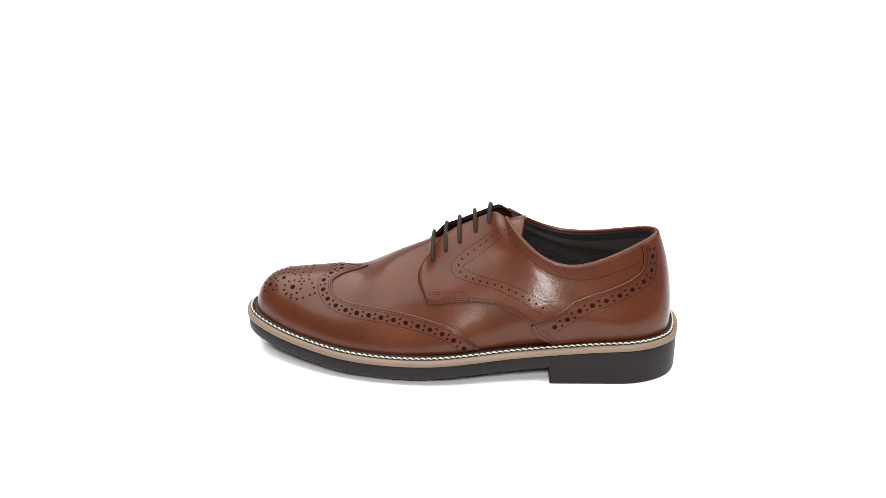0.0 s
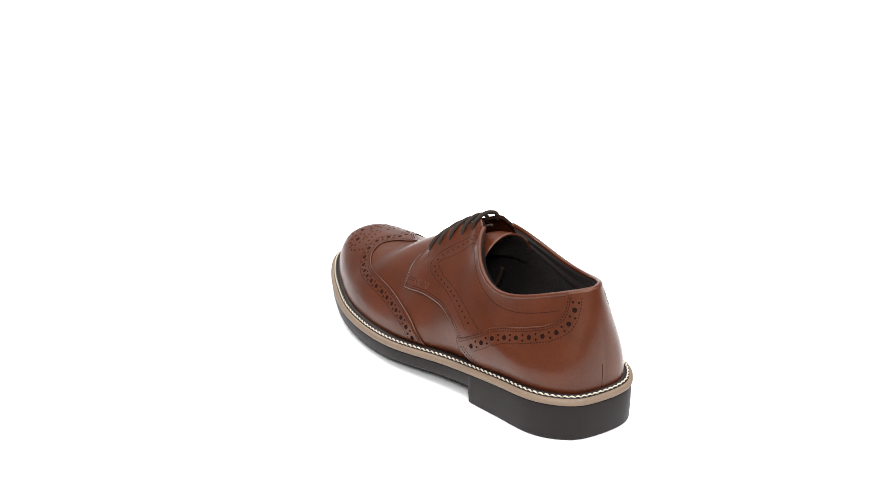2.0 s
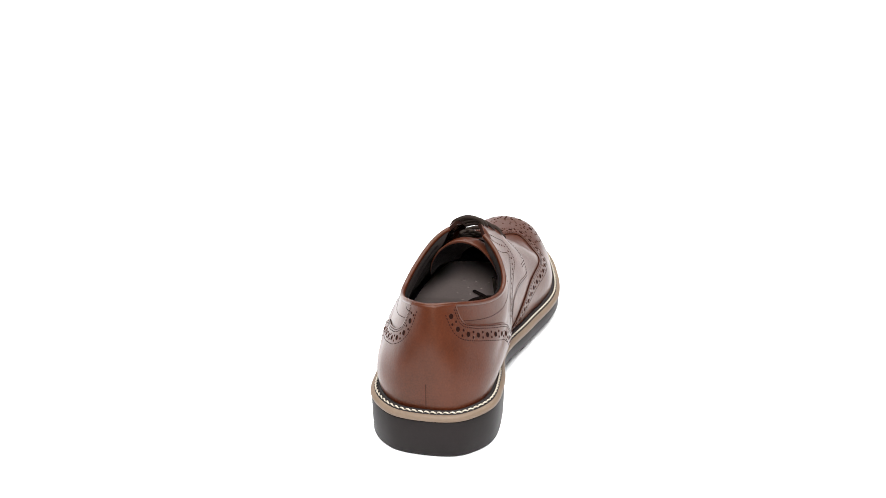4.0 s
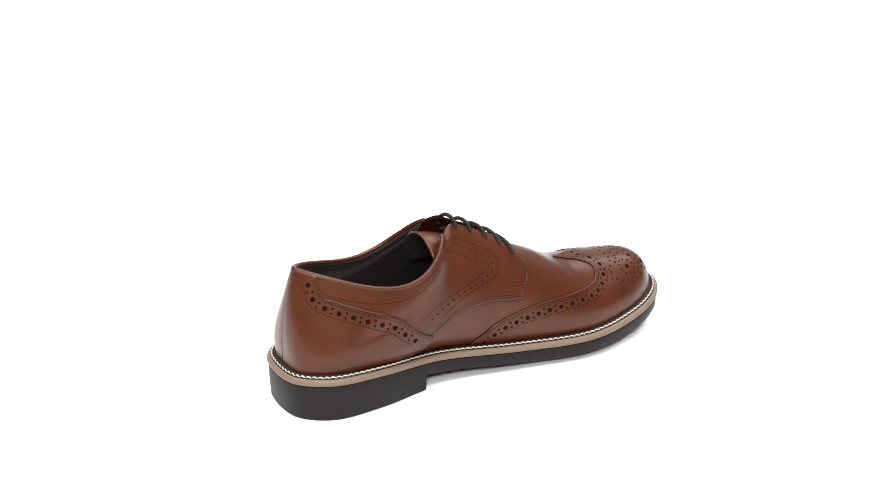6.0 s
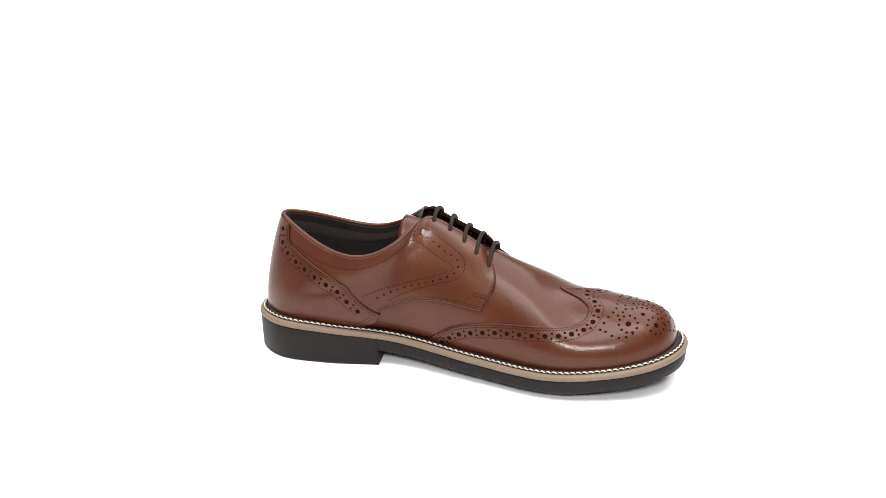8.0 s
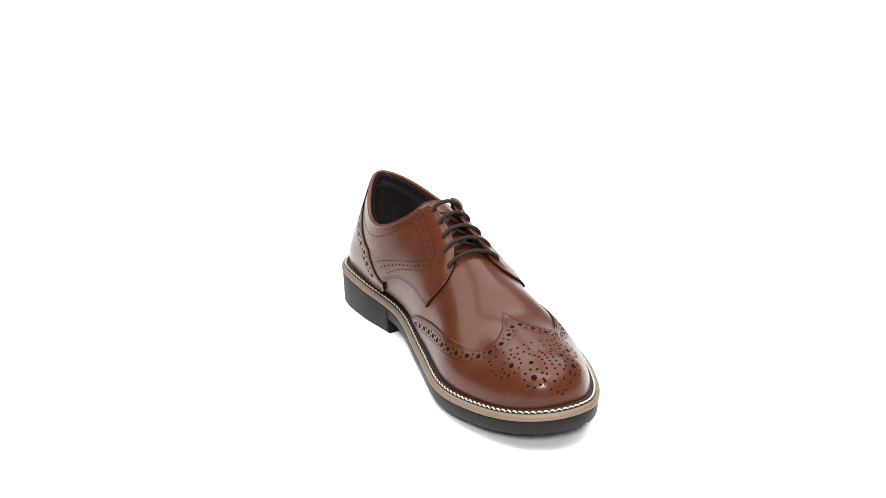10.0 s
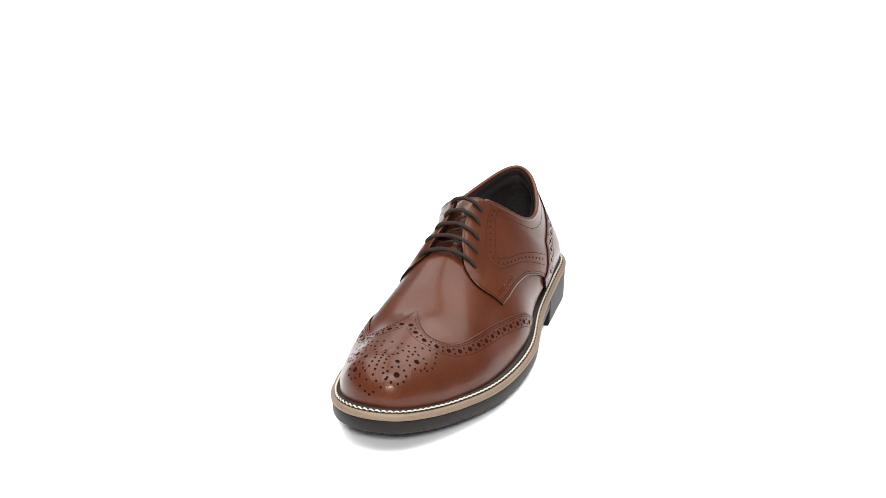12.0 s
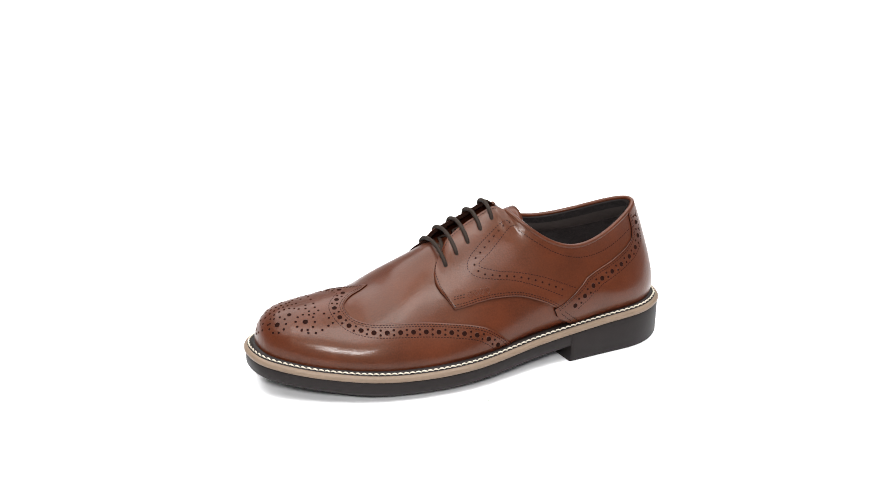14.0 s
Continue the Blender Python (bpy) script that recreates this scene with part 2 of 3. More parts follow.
# ---- sole ----
def build_sole():
    u = LOOP
    x, y = outline(u).T
    z = seam_z(x, y)
    wall = z - 0.0092
    # the forefoot rolls down to the ground inside the edge, the waist stays clear of it
    xi = ring(u, 0.013, 0.0)[:, 0]
    roll = np.clip((np.abs(xi + 0.055) - 0.03), 0, 1) * 0.2
    under = np.minimum(roll + np.clip((xi - 0.005) / 0.04, 0, 1) * 0.006, wall - 0.0005)
    body = loop_mesh("outsole", [ring(u, 0.004, z), ring(u, 0.0004, z), ring(u, 0.0, z - 0.0008), ring(u, 0.0003, wall + 0.0012), ring(u, 0.0009, wall),
                                 ring(u, 0.0050, wall * 0.55 + under * 0.45), ring(u, 0.013, under)], RUBBER, shoe, "dark brown rubber outsole", cap=True)
    v = np.linspace(U_BREAST_A, U_BREAST_B, 141)
    zt = seam_z(*outline(v).T) - 0.0012
    cols = [ring(v, 0.0002, zt), ring(v, -0.0001, zt - 0.001), ring(v, 0.0002, zt * 0.5), ring(v, 0.0007, 0.0016), ring(v, 0.0014, 0.0004), ring(v, 0.0030, 0.0)]
    m = len(cols)
    verts = np.stack(cols, 1).reshape(-1, 3)
    faces = grid_faces(141, m)
    faces.append([i * m + m - 1 for i in range(141)])
    faces.append(list(range(m)) + [140 * m + j for j in range(m)][::-1])
    ob = add_mesh("heel", verts, faces, RUBBER, shoe, "dark brown rubber heel block")
    for p in ob.data.polygons:
        p.use_smooth = len(p.vertices) == 4
    loop_mesh("midsole", [ring(u, 0.004, z + 0.0001), ring(u, -0.0003, z + 0.0002), ring(u, -0.0008, z + 0.0010), ring(u, -0.0008, z + 0.0026),
                          ring(u, -0.0002, z + 0.0037), ring(u, 0.0012, z + 0.0043), ring(u, 0.0090, z + 0.0044)], TAN, shoe, "tan midsole edge")
    # groove for the thread, then the dark rib against the upper
    loop_mesh("welt_rib", [ring(u, 0.0016, z + 0.0042), ring(u, 0.0020, z + 0.0048), ring(u, 0.0040, z + 0.0047), ring(u, 0.0043, z + 0.0050), ring(u, 0.0050, z + 0.0055),
                           ring(u, 0.0062, z + 0.0058), ring(u, 0.0085, z + 0.0056), ring(u, 0.0130, z + 0.0050)], RIB, shoe, "dark ribbed welt strip")


build_sole()


def build_welt_stitches(count=172):
    """A twisted cream thread that shows as slanting dashes round the welt."""
    fine = np.linspace(0, 2 * math.pi, 4001)
    track = ring(fine, 0.0026, 0.0)
    run = np.r_[0, np.cumsum(np.linalg.norm(np.diff(track[:, :2], axis=0), axis=1))]
    step = run[-1] / count
    half = step * 0.485
    path = [(-half, 0.0002, -0.0003), (-half * 0.6, 0.00040, 0.0003), (0, 0.0, 0.00060), (half * 0.6, -0.00040, 0.0003), (half, -0.0002, -0.0003)]
    verts, faces = tube_data(path, [0.00022, 0.00048, 0.00056, 0.00048, 0.00022], 6)
    first = None
    for i in range(count):
        u = float(np.interp((i + 0.5) * step, run, fine))
        p = ring(np.array([u - 0.01, u, u + 0.01]), 0.0027, 0.0)
        d = p[2] - p[0]
        z = seam_z(*outline(np.array(u))) + 0.0051
        if first is None:
            first = add_mesh("welt_stitch", verts, faces, THREAD, shoe)
            ob = first
        else:
            ob = new("welt_stitch", first.data)
            ob.parent = shoe
        ob.matrix_basis = Matrix.Translation((p[1][0], p[1][1], float(z))) @ Euler((0, 0, math.atan2(d[1], d[0]))).to_matrix().to_4x4()


# ---- panels of the upper, as (a, w): a from the toe along one side, w from welt to ridge ----
WING_W = (0.0, 0.08, 0.15, 0.25, 0.33, 0.39, 0.43, 0.48, 0.55, 0.65, 0.73, 0.81, 0.88, 0.95, 1.0)
WING_A = (1.695, 1.675, 1.645, 1.58, 1.465, 1.335, 1.20, 1.075, 0.985, 0.930, 0.910, 0.922, 0.950, 1.01, 1.055)
LOW_A = (1.47, 1.53, 1.59, 1.70, 1.77, 1.83, 1.90, 1.94, 1.965, 1.98)
LOW_W = (0.42, 0.415, 0.415, 0.40, 0.38, 0.34, 0.265, 0.18, 0.06, 0.0)
STRAP_A = (1.88, 1.95, 2.13, 2.30, 2.48, 2.65, 2.76, 2.83, 2.865, 2.885)
STRAP_W = ((0.23, 0.265, 0.40, 0.55, 0.68, 0.735, 0.755, 0.80, 0.89, 1.0), (0.23, 0.278, 0.435, 0.605, 0.745, 0.81, 0.83, 0.85, 0.92, 1.0))
TOP_A = (1.40, 1.45, 1.52, 1.61, 1.72, 1.82, 1.90, 1.96, 2.05, math.pi)
TOP_W = ((0.74, 0.815, 0.890, 0.927, 0.948, 0.965, 0.980, 0.992, 1.0, 1.0), (0.76, 0.845, 0.908, 0.937, 0.954, 0.968, 0.981, 0.992, 1.0, 1.0))
FRONT_T = (0.0, 0.2, 0.5, 0.75, 0.9, 1.0)
FRONT_A = (1.47, 1.445, 1.412, 1.402, 1.408, 1.425)
CAP_H, QUARTER_H, COUNTER_H = 0.0009, 0.0015, 0.0023


def wing(w):
    return smooth_keys(w, WING_W, WING_A)


def strap(a, side):
    return np.interp(a, STRAP_A, STRAP_W[side]) if np.ndim(a) == 0 else np.clip(smooth_keys(a, STRAP_A, STRAP_W[side]), 0, 1)


def on_side(a, side):
    """u of a on the outer (0) or the inner (1) side."""
    return a if side == 0 else 2 * math.pi - a


def facing_lift(a, w, side):
    """How far the free edge of a quarter stands up beside the throat."""
    def ease(x):
        x = np.clip(x, 0, 1)
        return x * x * (3 - 2 * x)
    top = np.interp(a, TOP_A, TOP_W[side])
    return 0.0040 * ease((a - 1.43) / 0.10) * ease((2.01 - a) / 0.14) * ease((w - top + 0.26) / 0.26)


def quarter_height(a, w, side):
    return QUARTER_H + facing_lift(a, w, side)


def panel_sheet(name, u, w, h, mat, label=""):
    """A sheet of leather over the upper: a grid of (u, w), raised by h, with its rim turned down to the surface below."""
    n, m = u.shape
    big_u, big_w = np.pad(u, 2, mode="edge"), np.pad(w, 2, mode="edge")
    h = np.pad(np.broadcast_to(h, u.shape), 2, mode="edge")
    lift = np.maximum(h - 0.0026, -0.0016)
    lift[2:-2, 2:-2] = h[2:-2, 2:-2]
    for k in (1, -2):
        lift[k, 1:-1] = h[k, 1:-1] - 0.0004
        lift[1:-1, k] = h[1:-1, k] - 0.0004
    verts, _ = surf(big_u, big_w, lift)
    ob = add_mesh(name, verts.reshape(-1, 3), grid_faces(n + 4, m + 4), mat, shoe, label)
    ob.data.materials.append(CUT_EDGE)
    rim = [int(i in (0, 1, n + 1, n + 2) or j in (0, 1, m + 1, m + 2)) for i in range(n + 3) for j in range(m + 3)]
    ob.data.polygons.foreach_set("material_index", rim)
    return weld(ob)


def build_upper():
    # vamp under all, to behind the throat, closed over the ridge
    verts, faces = [], []
    w = np.linspace(0, 1, 61)
    for side in (0, 1):
        a = np.linspace(0, 2.02, 130)
        aa, ww = np.meshgrid(a, w, indexing="ij")
        keep = len(verts)
        ww = ww * np.interp(aa, (1.53, 1.62), (1.0, 0.79))
        verts += [tuple(p) for p in surf(on_side(aa, side), ww, -(0.0055 * np.clip((aa - 1.44) / 0.08, 0, 1)) * np.clip((ww - 0.78) / 0.1, 0, 1))[0].reshape(-1, 3)]
        faces += [tuple(keep + i for i in f) for f in grid_faces(130, 61)]
    weld(add_mesh("vamp", verts, faces, LEATHER, shoe, "smooth brown leather vamp"))
    # wingtip cap: two halves welded along toe and ridge
    verts, faces = [], []
    for side in (0, 1):
        k = np.r_[np.linspace(0, 1, 70), 1.0, 1.0]
        kk, ww = np.meshgrid(k, np.linspace(0, 1, 90), indexing="ij")
        h = np.full(kk.shape, CAP_H)
        h[-2], h[-1] = CAP_H * 0.7, -0.0005
        keep = len(verts)
        verts += [tuple(p) for p in surf(on_side(kk * wing(ww), side), ww, h)[0].reshape(-1, 3)]
        faces += [tuple(keep + i for i in f) for f in grid_faces(72, 90)]
    cap = add_mesh("wingtip_cap", verts, faces, LEATHER, shoe, "brown leather wingtip toe cap")
    cap.data.materials.append(CUT_EDGE)
    cap.data.polygons.foreach_set("material_index", [int(i == 70) for side in (0, 1) for i in range(71) for j in range(89)])
    weld(cap)
    for side in (0, 1):
        s, t = np.meshgrid(np.linspace(0, 1, 110), np.linspace(0, 1, 50), indexing="ij")
        front = smooth_keys(t, FRONT_T, FRONT_A)
        a = front + (2.90 - front) * s
        low = np.where(a < 1.9, smooth_keys(a, LOW_A, LOW_W), np.maximum(smooth_keys(a, LOW_A, LOW_W), strap(a, side) - 0.05))
        top = np.interp(a, TOP_A, TOP_W[side])
        panel_sheet("quarter", on_side(a, side), low + (top - low) * t, quarter_height(a, low + (top - low) * t, side), LEATHER, "brown leather quarter with stitched facing")
    # heel counter with its strap, round the back
    a = np.concatenate([np.linspace(1.90, 2.90, 90), np.linspace(2.90, math.pi, 18)[1:]])
    u = np.concatenate([a, (2 * math.pi - a)[::-1][1:]])
    side_a, side_b = np.where(a < 2.885, strap(a, 0), 1.0), np.where(a < 2.885, strap(a, 1), 1.0)
    edge = np.concatenate([side_a, side_b[::-1][1:]])
    foot = np.clip((1.985 - np.concatenate([a, a[::-1][1:]])) / 0.085, 0, 1) * 0.175
    uu, tt = np.meshgrid(u, np.linspace(0, 1, 50), indexing="ij")
    panel_sheet("heel_counter", uu, foot[:, None] + (edge - foot)[:, None] * tt, COUNTER_H, LEATHER, "brown leather heel counter with perforated strap")


build_upper()


def build_inside():
    # dark lining inside all
    verts, faces = [], []
    for side in (0, 1):
        aa, ww = np.meshgrid(np.linspace(0, math.pi, 150), np.linspace(0.02, 1, 40), indexing="ij")
        p, _ = surf(on_side(aa, side), ww * np.interp(aa, (1.2, 1.5, 1.9, 2.02, 2.12), (0.95, 0.80, 0.74, 0.88, 1.0)), np.full(aa.shape, -0.0034))
        keep = len(verts)
        verts += [tuple(q) for q in p.reshape(-1, 3)]
        faces += [tuple(keep + i for i in f) for f in grid_faces(150, 40)]
    weld(add_mesh("lining", verts, faces, LINING_AND_SHADE, shoe, "black textile lining"), 0.0002)
    # padded band under the collar
    u = np.linspace(2.0, 2 * math.pi - 2.0, 160)
    t = np.linspace(0, 1, 14)
    uu, tt = np.meshgrid(u, t, indexing="ij")
    puff = 0.0012 + 0.0030 * np.sin(np.clip(tt, 0, 1) * math.pi)
    p, _ = surf(uu, 0.995 - 0.26 * tt, -puff)
    weld(add_mesh("collar_lining", p.reshape(-1, 3), grid_faces(160, 14), PADDING, shoe, "dark padded collar lining"))
    # rolled leather edge of the collar
    u = np.linspace(1.985, 2 * math.pi - 1.985, 220)
    p, _ = surf(u, np.full(u.shape, 0.996), np.full(u.shape, 0.0006))
    v, f = tube_data(p, 0.00165, 10)
    add_mesh("collar_edge", v, f, LEATHER, shoe, "rolled brown leather collar edge")
    # insole, with rows of small raised dots under the heel
    def floor_z(x, y):
        return seam_z(x, y) + 0.012 + 0.010 * np.clip((x + 0.03) / 0.09, 0, 1)

    rim = ring(LOOP, 0.0160, 0.0)
    half = NU // 2
    ends = (rim[0, 0] + 0.0005, rim[half, 0] - 0.0005)
    outer_x, outer_y = rim[:half + 1, 0], rim[:half + 1, 1]
    inner_x, inner_y = rim[half:, 0][::-1], rim[half:, 1][::-1]
    verts, rows, cols = [], 90, 25
    for x in np.linspace(*ends, rows):
        for t in np.linspace(0, 1, cols):
            xb = min(max(x - 0.02 * t * (1 - t), ends[0]), ends[1])
            lo, hi = np.interp(xb, outer_x, outer_y), np.interp(xb, inner_x, inner_y)
            y = lo + (hi - lo) * t
            verts.append((xb, y, float(floor_z(xb, y))))
    faces = grid_faces(rows, cols)
    insole = add_mesh("insole", verts, faces, INSOLE, shoe, "pale grey insole with small raised dots")
    insole.data.materials.append(LINING_AND_SHADE)       # the pale insole turns black along a curve, painted shade towards the toe
    for p in insole.data.polygons:
        p.material_index = int(p.index // (cols - 1) < 15)
    verts, faces = [], []
    for r in range(11):
        for c in range(5):
            x, y = -0.066 + 0.0115 * r, 0.004 + 0.0095 * (c - 2) + (0.0047 if r % 2 else -0.0012)
            z, k = float(floor_z(x, y)), len(verts)
            for rad, up in ((0.0011, -0.0004), (0.0009, 0.0002), (0.0004, 0.0004)):
                verts += [(x + rad * math.cos(b * math.pi / 4), y + rad * math.sin(b * math.pi / 4), z + up) for b in range(8)]
            faces += [(k + g * 8 + b, k + g * 8 + (b + 1) % 8, k + g * 8 + 8 + (b + 1) % 8, k + g * 8 + 8 + b) for g in range(2) for b in range(8)]
            faces.append(tuple(k + 16 + b for b in range(8)))
    tagged(add_mesh("raised_dots", verts, faces, INSOLE, insole, "small raised dots"), kind="stuff")
    # tongue: an arch of leather that stands behind the facings
    xs, phi = np.linspace(-0.028, 0.0420, 26), np.linspace(-1, 1, 33)
    xx, pp = np.meshgrid(xs, phi, indexing="ij")
    k = (xx + 0.028) / 0.070
    crest = smooth_keys(xx, RIDGE_X[:-1] + (0.0267, 0.042), RIDGE_Z[:-1] + (0.1070, 0.1090)) - 0.0088 + 0.0040 * k**2
    half = 0.015 + 0.0088 * k
    drop = 0.011 + 0.021 * k
    lean = xx - 0.009 * pp**4 * k
    outer = np.stack([lean, 0.0042 + half * np.sin(pp * 1.5), crest - drop * (1 - np.cos(pp * 1.5))], -1)
    inner = outer - np.array([0.0010, 0, 0.0021])
    verts = np.concatenate([outer.reshape(-1, 3), inner.reshape(-1, 3)])
    n = 26 * 33
    faces = grid_faces(26, 33) + [tuple(n + i for i in f[::-1]) for f in grid_faces(26, 33)]
    rim = [25 * 33 + j for j in range(33)]
    faces += [(rim[j], rim[j + 1], n + rim[j + 1], n + rim[j]) for j in range(32)]
    for edge in ([i * 33 for i in range(26)], [i * 33 + 32 for i in range(26)]):
        faces += [(edge[i], edge[i + 1], n + edge[i + 1], n + edge[i]) for i in range(25)]
    ob = add_mesh("tongue", verts, faces, LEATHER, shoe, "brown leather tongue")
    ob.data.materials.append(LINING_AND_SHADE)
    for i in range(len(grid_faces(26, 33)), 2 * len(grid_faces(26, 33))):
        ob.data.polygons[i].material_index = 1
    weld(ob)


build_inside()


# ---- lines on the upper ----
def trace(points, side, n=400):
    """A dense line of (u, w) through points (a, w) on one side, with its running length in metres."""
    q = spline(points, n)
    p = upper(on_side(q[:, 0], side), q[:, 1])
    run = np.r_[0, np.cumsum(np.linalg.norm(np.diff(p, axis=0), axis=1))]
    return q, run


def shifted(points, side, d, n=200):
    """The line moved sideways on the surface by d metres (to the left of its run on the outer side)."""
    q, _ = trace(points, side, n)
    u, w = on_side(q[:, 0], side), q[:, 1]
    p, nrm = surf(u, w, np.zeros(u.shape))
    tan = np.gradient(p, axis=0)
    side_dir = np.cross(nrm, tan)
    side_dir /= np.linalg.norm(side_dir, axis=1)[:, None]
    if side:
        side_dir = -side_dir
    eu = upper(u + 0.01, w) - upper(u - 0.01, w)
    ew = upper(u, np.clip(w + 0.01, 0, 1)) - upper(u, np.clip(w - 0.01, 0, 1))
    out = []
    for i in range(n):
        m = np.stack([eu[i] / 0.02, ew[i] / 0.02], 1)
        s = np.linalg.lstsq(m, side_dir[i] * d, rcond=None)[0]
        if w[i] + s[1] < 0.99:
            out.append((on_side(u[i] + s[0], side), max(w[i] + s[1], 0.0)))
    return out


def stitch_data(points, side, h, pitch=0.0021, length=0.0016, thick=0.00048):
    """Small bars of thread along a line; h is a height or a function of (a, w, side)."""
    q, run = trace(points, side)
    verts, faces = [], []
    for c in np.arange(pitch / 2, run[-1], pitch):
        at = c + length * np.array([-0.5, -0.36, 0.36, 0.5])
        a, w = np.interp(at, run, q[:, 0]), np.interp(at, run, q[:, 1])
        high = h(a, w, side) if callable(h) else np.full(4, h)
        p, n = surf(on_side(a, side), w, high)
        t = p[3] - p[0]
        ln = np.linalg.norm(t)
        if ln < 1e-5:
            continue
        s = np.cross(n[1], t / ln)
        k = len(verts)
        for e, m, z, wide in zip(p, n, (-0.0002, 0.00010, 0.00010, -0.0002), (0.6, 1.0, 1.0, 0.6)):
            verts += [tuple(e - s * thick * wide - m * 0.0002), tuple(e + m * (z + 0.00016)), tuple(e + s * thick * wide - m * 0.0002)]
        for r in range(3):
            b = k + 3 * r
            faces += [(b, b + 3, b + 4, b + 1), (b + 1, b + 4, b + 5, b + 2)]
    return verts, faces


def join_lines(name, lines, h, mat, label="", **options):
    verts, faces = [], []
    for points, side in lines:
        v, f = stitch_data(points, side, h, **options)
        faces += [tuple(i + len(verts) for i in g) for g in f]
        verts += v
    ob = add_mesh(name, verts, faces, mat, shoe, label)
    return tagged(ob, kind="stuff")


def hole_data(u, w, h, r, store, squash=1.0):
    """A punched hole: a low raised lip round a flush floor, painted dark for its shade."""
    p, n = surf(np.array([u]), np.array([w]), np.array([h]))
    p, n = p[0], n[0]
    t = upper(np.array([u + 0.01]), np.array([w]))[0] - upper(np.array([u - 0.01]), np.array([w]))[0]
    t -= n * (t @ n)
    t /= np.linalg.norm(t)
    s = np.cross(n, t)
    verts, faces, mats = store
    k, sides = len(verts), 10
    for rr, z in ((1.45, -0.00015), (1.15, 0.00016), (0.98, 0.00012), (0.85, 0.00002)):
        for j in range(sides):
            b = 2 * math.pi * j / sides
            verts.append(tuple(p + r * rr * (math.cos(b) * t * squash + math.sin(b) * s) + n * z))
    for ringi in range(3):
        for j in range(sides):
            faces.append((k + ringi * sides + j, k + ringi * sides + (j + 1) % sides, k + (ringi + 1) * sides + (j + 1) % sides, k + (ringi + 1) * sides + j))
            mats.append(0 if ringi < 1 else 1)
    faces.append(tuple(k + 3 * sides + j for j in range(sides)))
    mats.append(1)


BIG_HOLE = []


def big_hole(u, w, h, r, squash=1.0):
    """A large punched hole as a part of its own, its flush floor painted dark for depth; all share one mesh."""
    p, n = surf(np.array([u]), np.array([w]), np.array([h]))
    n = Vector(n[0])
    t = Vector(upper(np.array([u + 0.01]), np.array([w]))[0] - upper(np.array([u - 0.01]), np.array([w]))[0])
    t = (t - n * t.dot(n)).normalized()
    s = n.cross(t)
    if not BIG_HOLE:
        verts, faces, mats, sides = [], [], [], 14
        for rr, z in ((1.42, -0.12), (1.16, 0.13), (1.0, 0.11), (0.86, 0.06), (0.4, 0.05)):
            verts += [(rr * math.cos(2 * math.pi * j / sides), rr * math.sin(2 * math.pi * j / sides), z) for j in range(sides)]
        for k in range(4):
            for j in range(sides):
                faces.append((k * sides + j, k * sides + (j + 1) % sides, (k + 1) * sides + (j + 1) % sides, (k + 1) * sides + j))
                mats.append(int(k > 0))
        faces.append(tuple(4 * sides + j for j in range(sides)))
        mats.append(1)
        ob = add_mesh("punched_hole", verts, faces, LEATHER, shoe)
        ob.data.materials.append(HOLE_SHADE)
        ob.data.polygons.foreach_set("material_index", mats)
        BIG_HOLE.append(ob.data)
    else:
        ob = new("punched_hole", BIG_HOLE[0])
        ob.parent = shoe
    turn = Matrix((t, s, n)).transposed().to_4x4()
    ob.matrix_basis = Matrix.Translation(Vector(p[0])) @ turn @ Matrix.Diagonal((r * squash, r, r, 1))


def finish_holes(name, store, label):
    verts, faces, mats = store
    ob = add_mesh(name, verts, faces, LEATHER, shoe, label)
    ob.data.materials.append(HOLE_SHADE)
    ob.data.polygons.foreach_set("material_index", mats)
    return tagged(ob, kind="stuff")


def nudge(a, w, side, da, dw, d):
    """The place d metres to the side of (a, w) on the surface, for a line that runs along (da, dw)."""
    e = 0.006
    ea = (upper(on_side(a + e, side), w) - upper(on_side(a - e, side), w)) / (2 * e)
    ew = (upper(on_side(a, side), w + e) - upper(on_side(a, side), w - e)) / (2 * e)
    along = ea * da + ew * dw
    across = np.cross(np.cross(ea, ew), along)
    across /= np.linalg.norm(across)
    k = np.linalg.lstsq(np.stack([ea, ew], 1), across * d, rcond=None)[0]
    return a + k[0], w + k[1]


def band_holes(store, points, side, h, offset, big, small, pitch, gap):
    """A row of large holes with pairs of small ones between them, at a distance from a line."""
    q, run = trace(shifted(points, side, offset), side)

    def place(c):
        return np.interp(c, run, q[:, 0]), np.interp(c, run, q[:, 1])

    for c in np.arange(pitch * 0.5, run[-1] - pitch * 0.3, pitch):
        a, w = place(c)
        high = float(h(a, w, side)) if callable(h) else h
        if big > 0.001:
            big_hole(float(on_side(a, side)), float(w), high, big)
        else:
            hole_data(on_side(a, side), w, high, big, store)
        if small and c + pitch / 2 < run[-1]:
            a, w = place(c + pitch / 2)
            (a0, w0), (a1, w1) = place(c + pitch / 2 - 0.001), place(c + pitch / 2 + 0.001)
            for d in (-gap, gap):
                a2, w2 = nudge(a, w, side, a1 - a0, w1 - w0, d)
                hole_data(on_side(a2, side), w2, high, small, store)


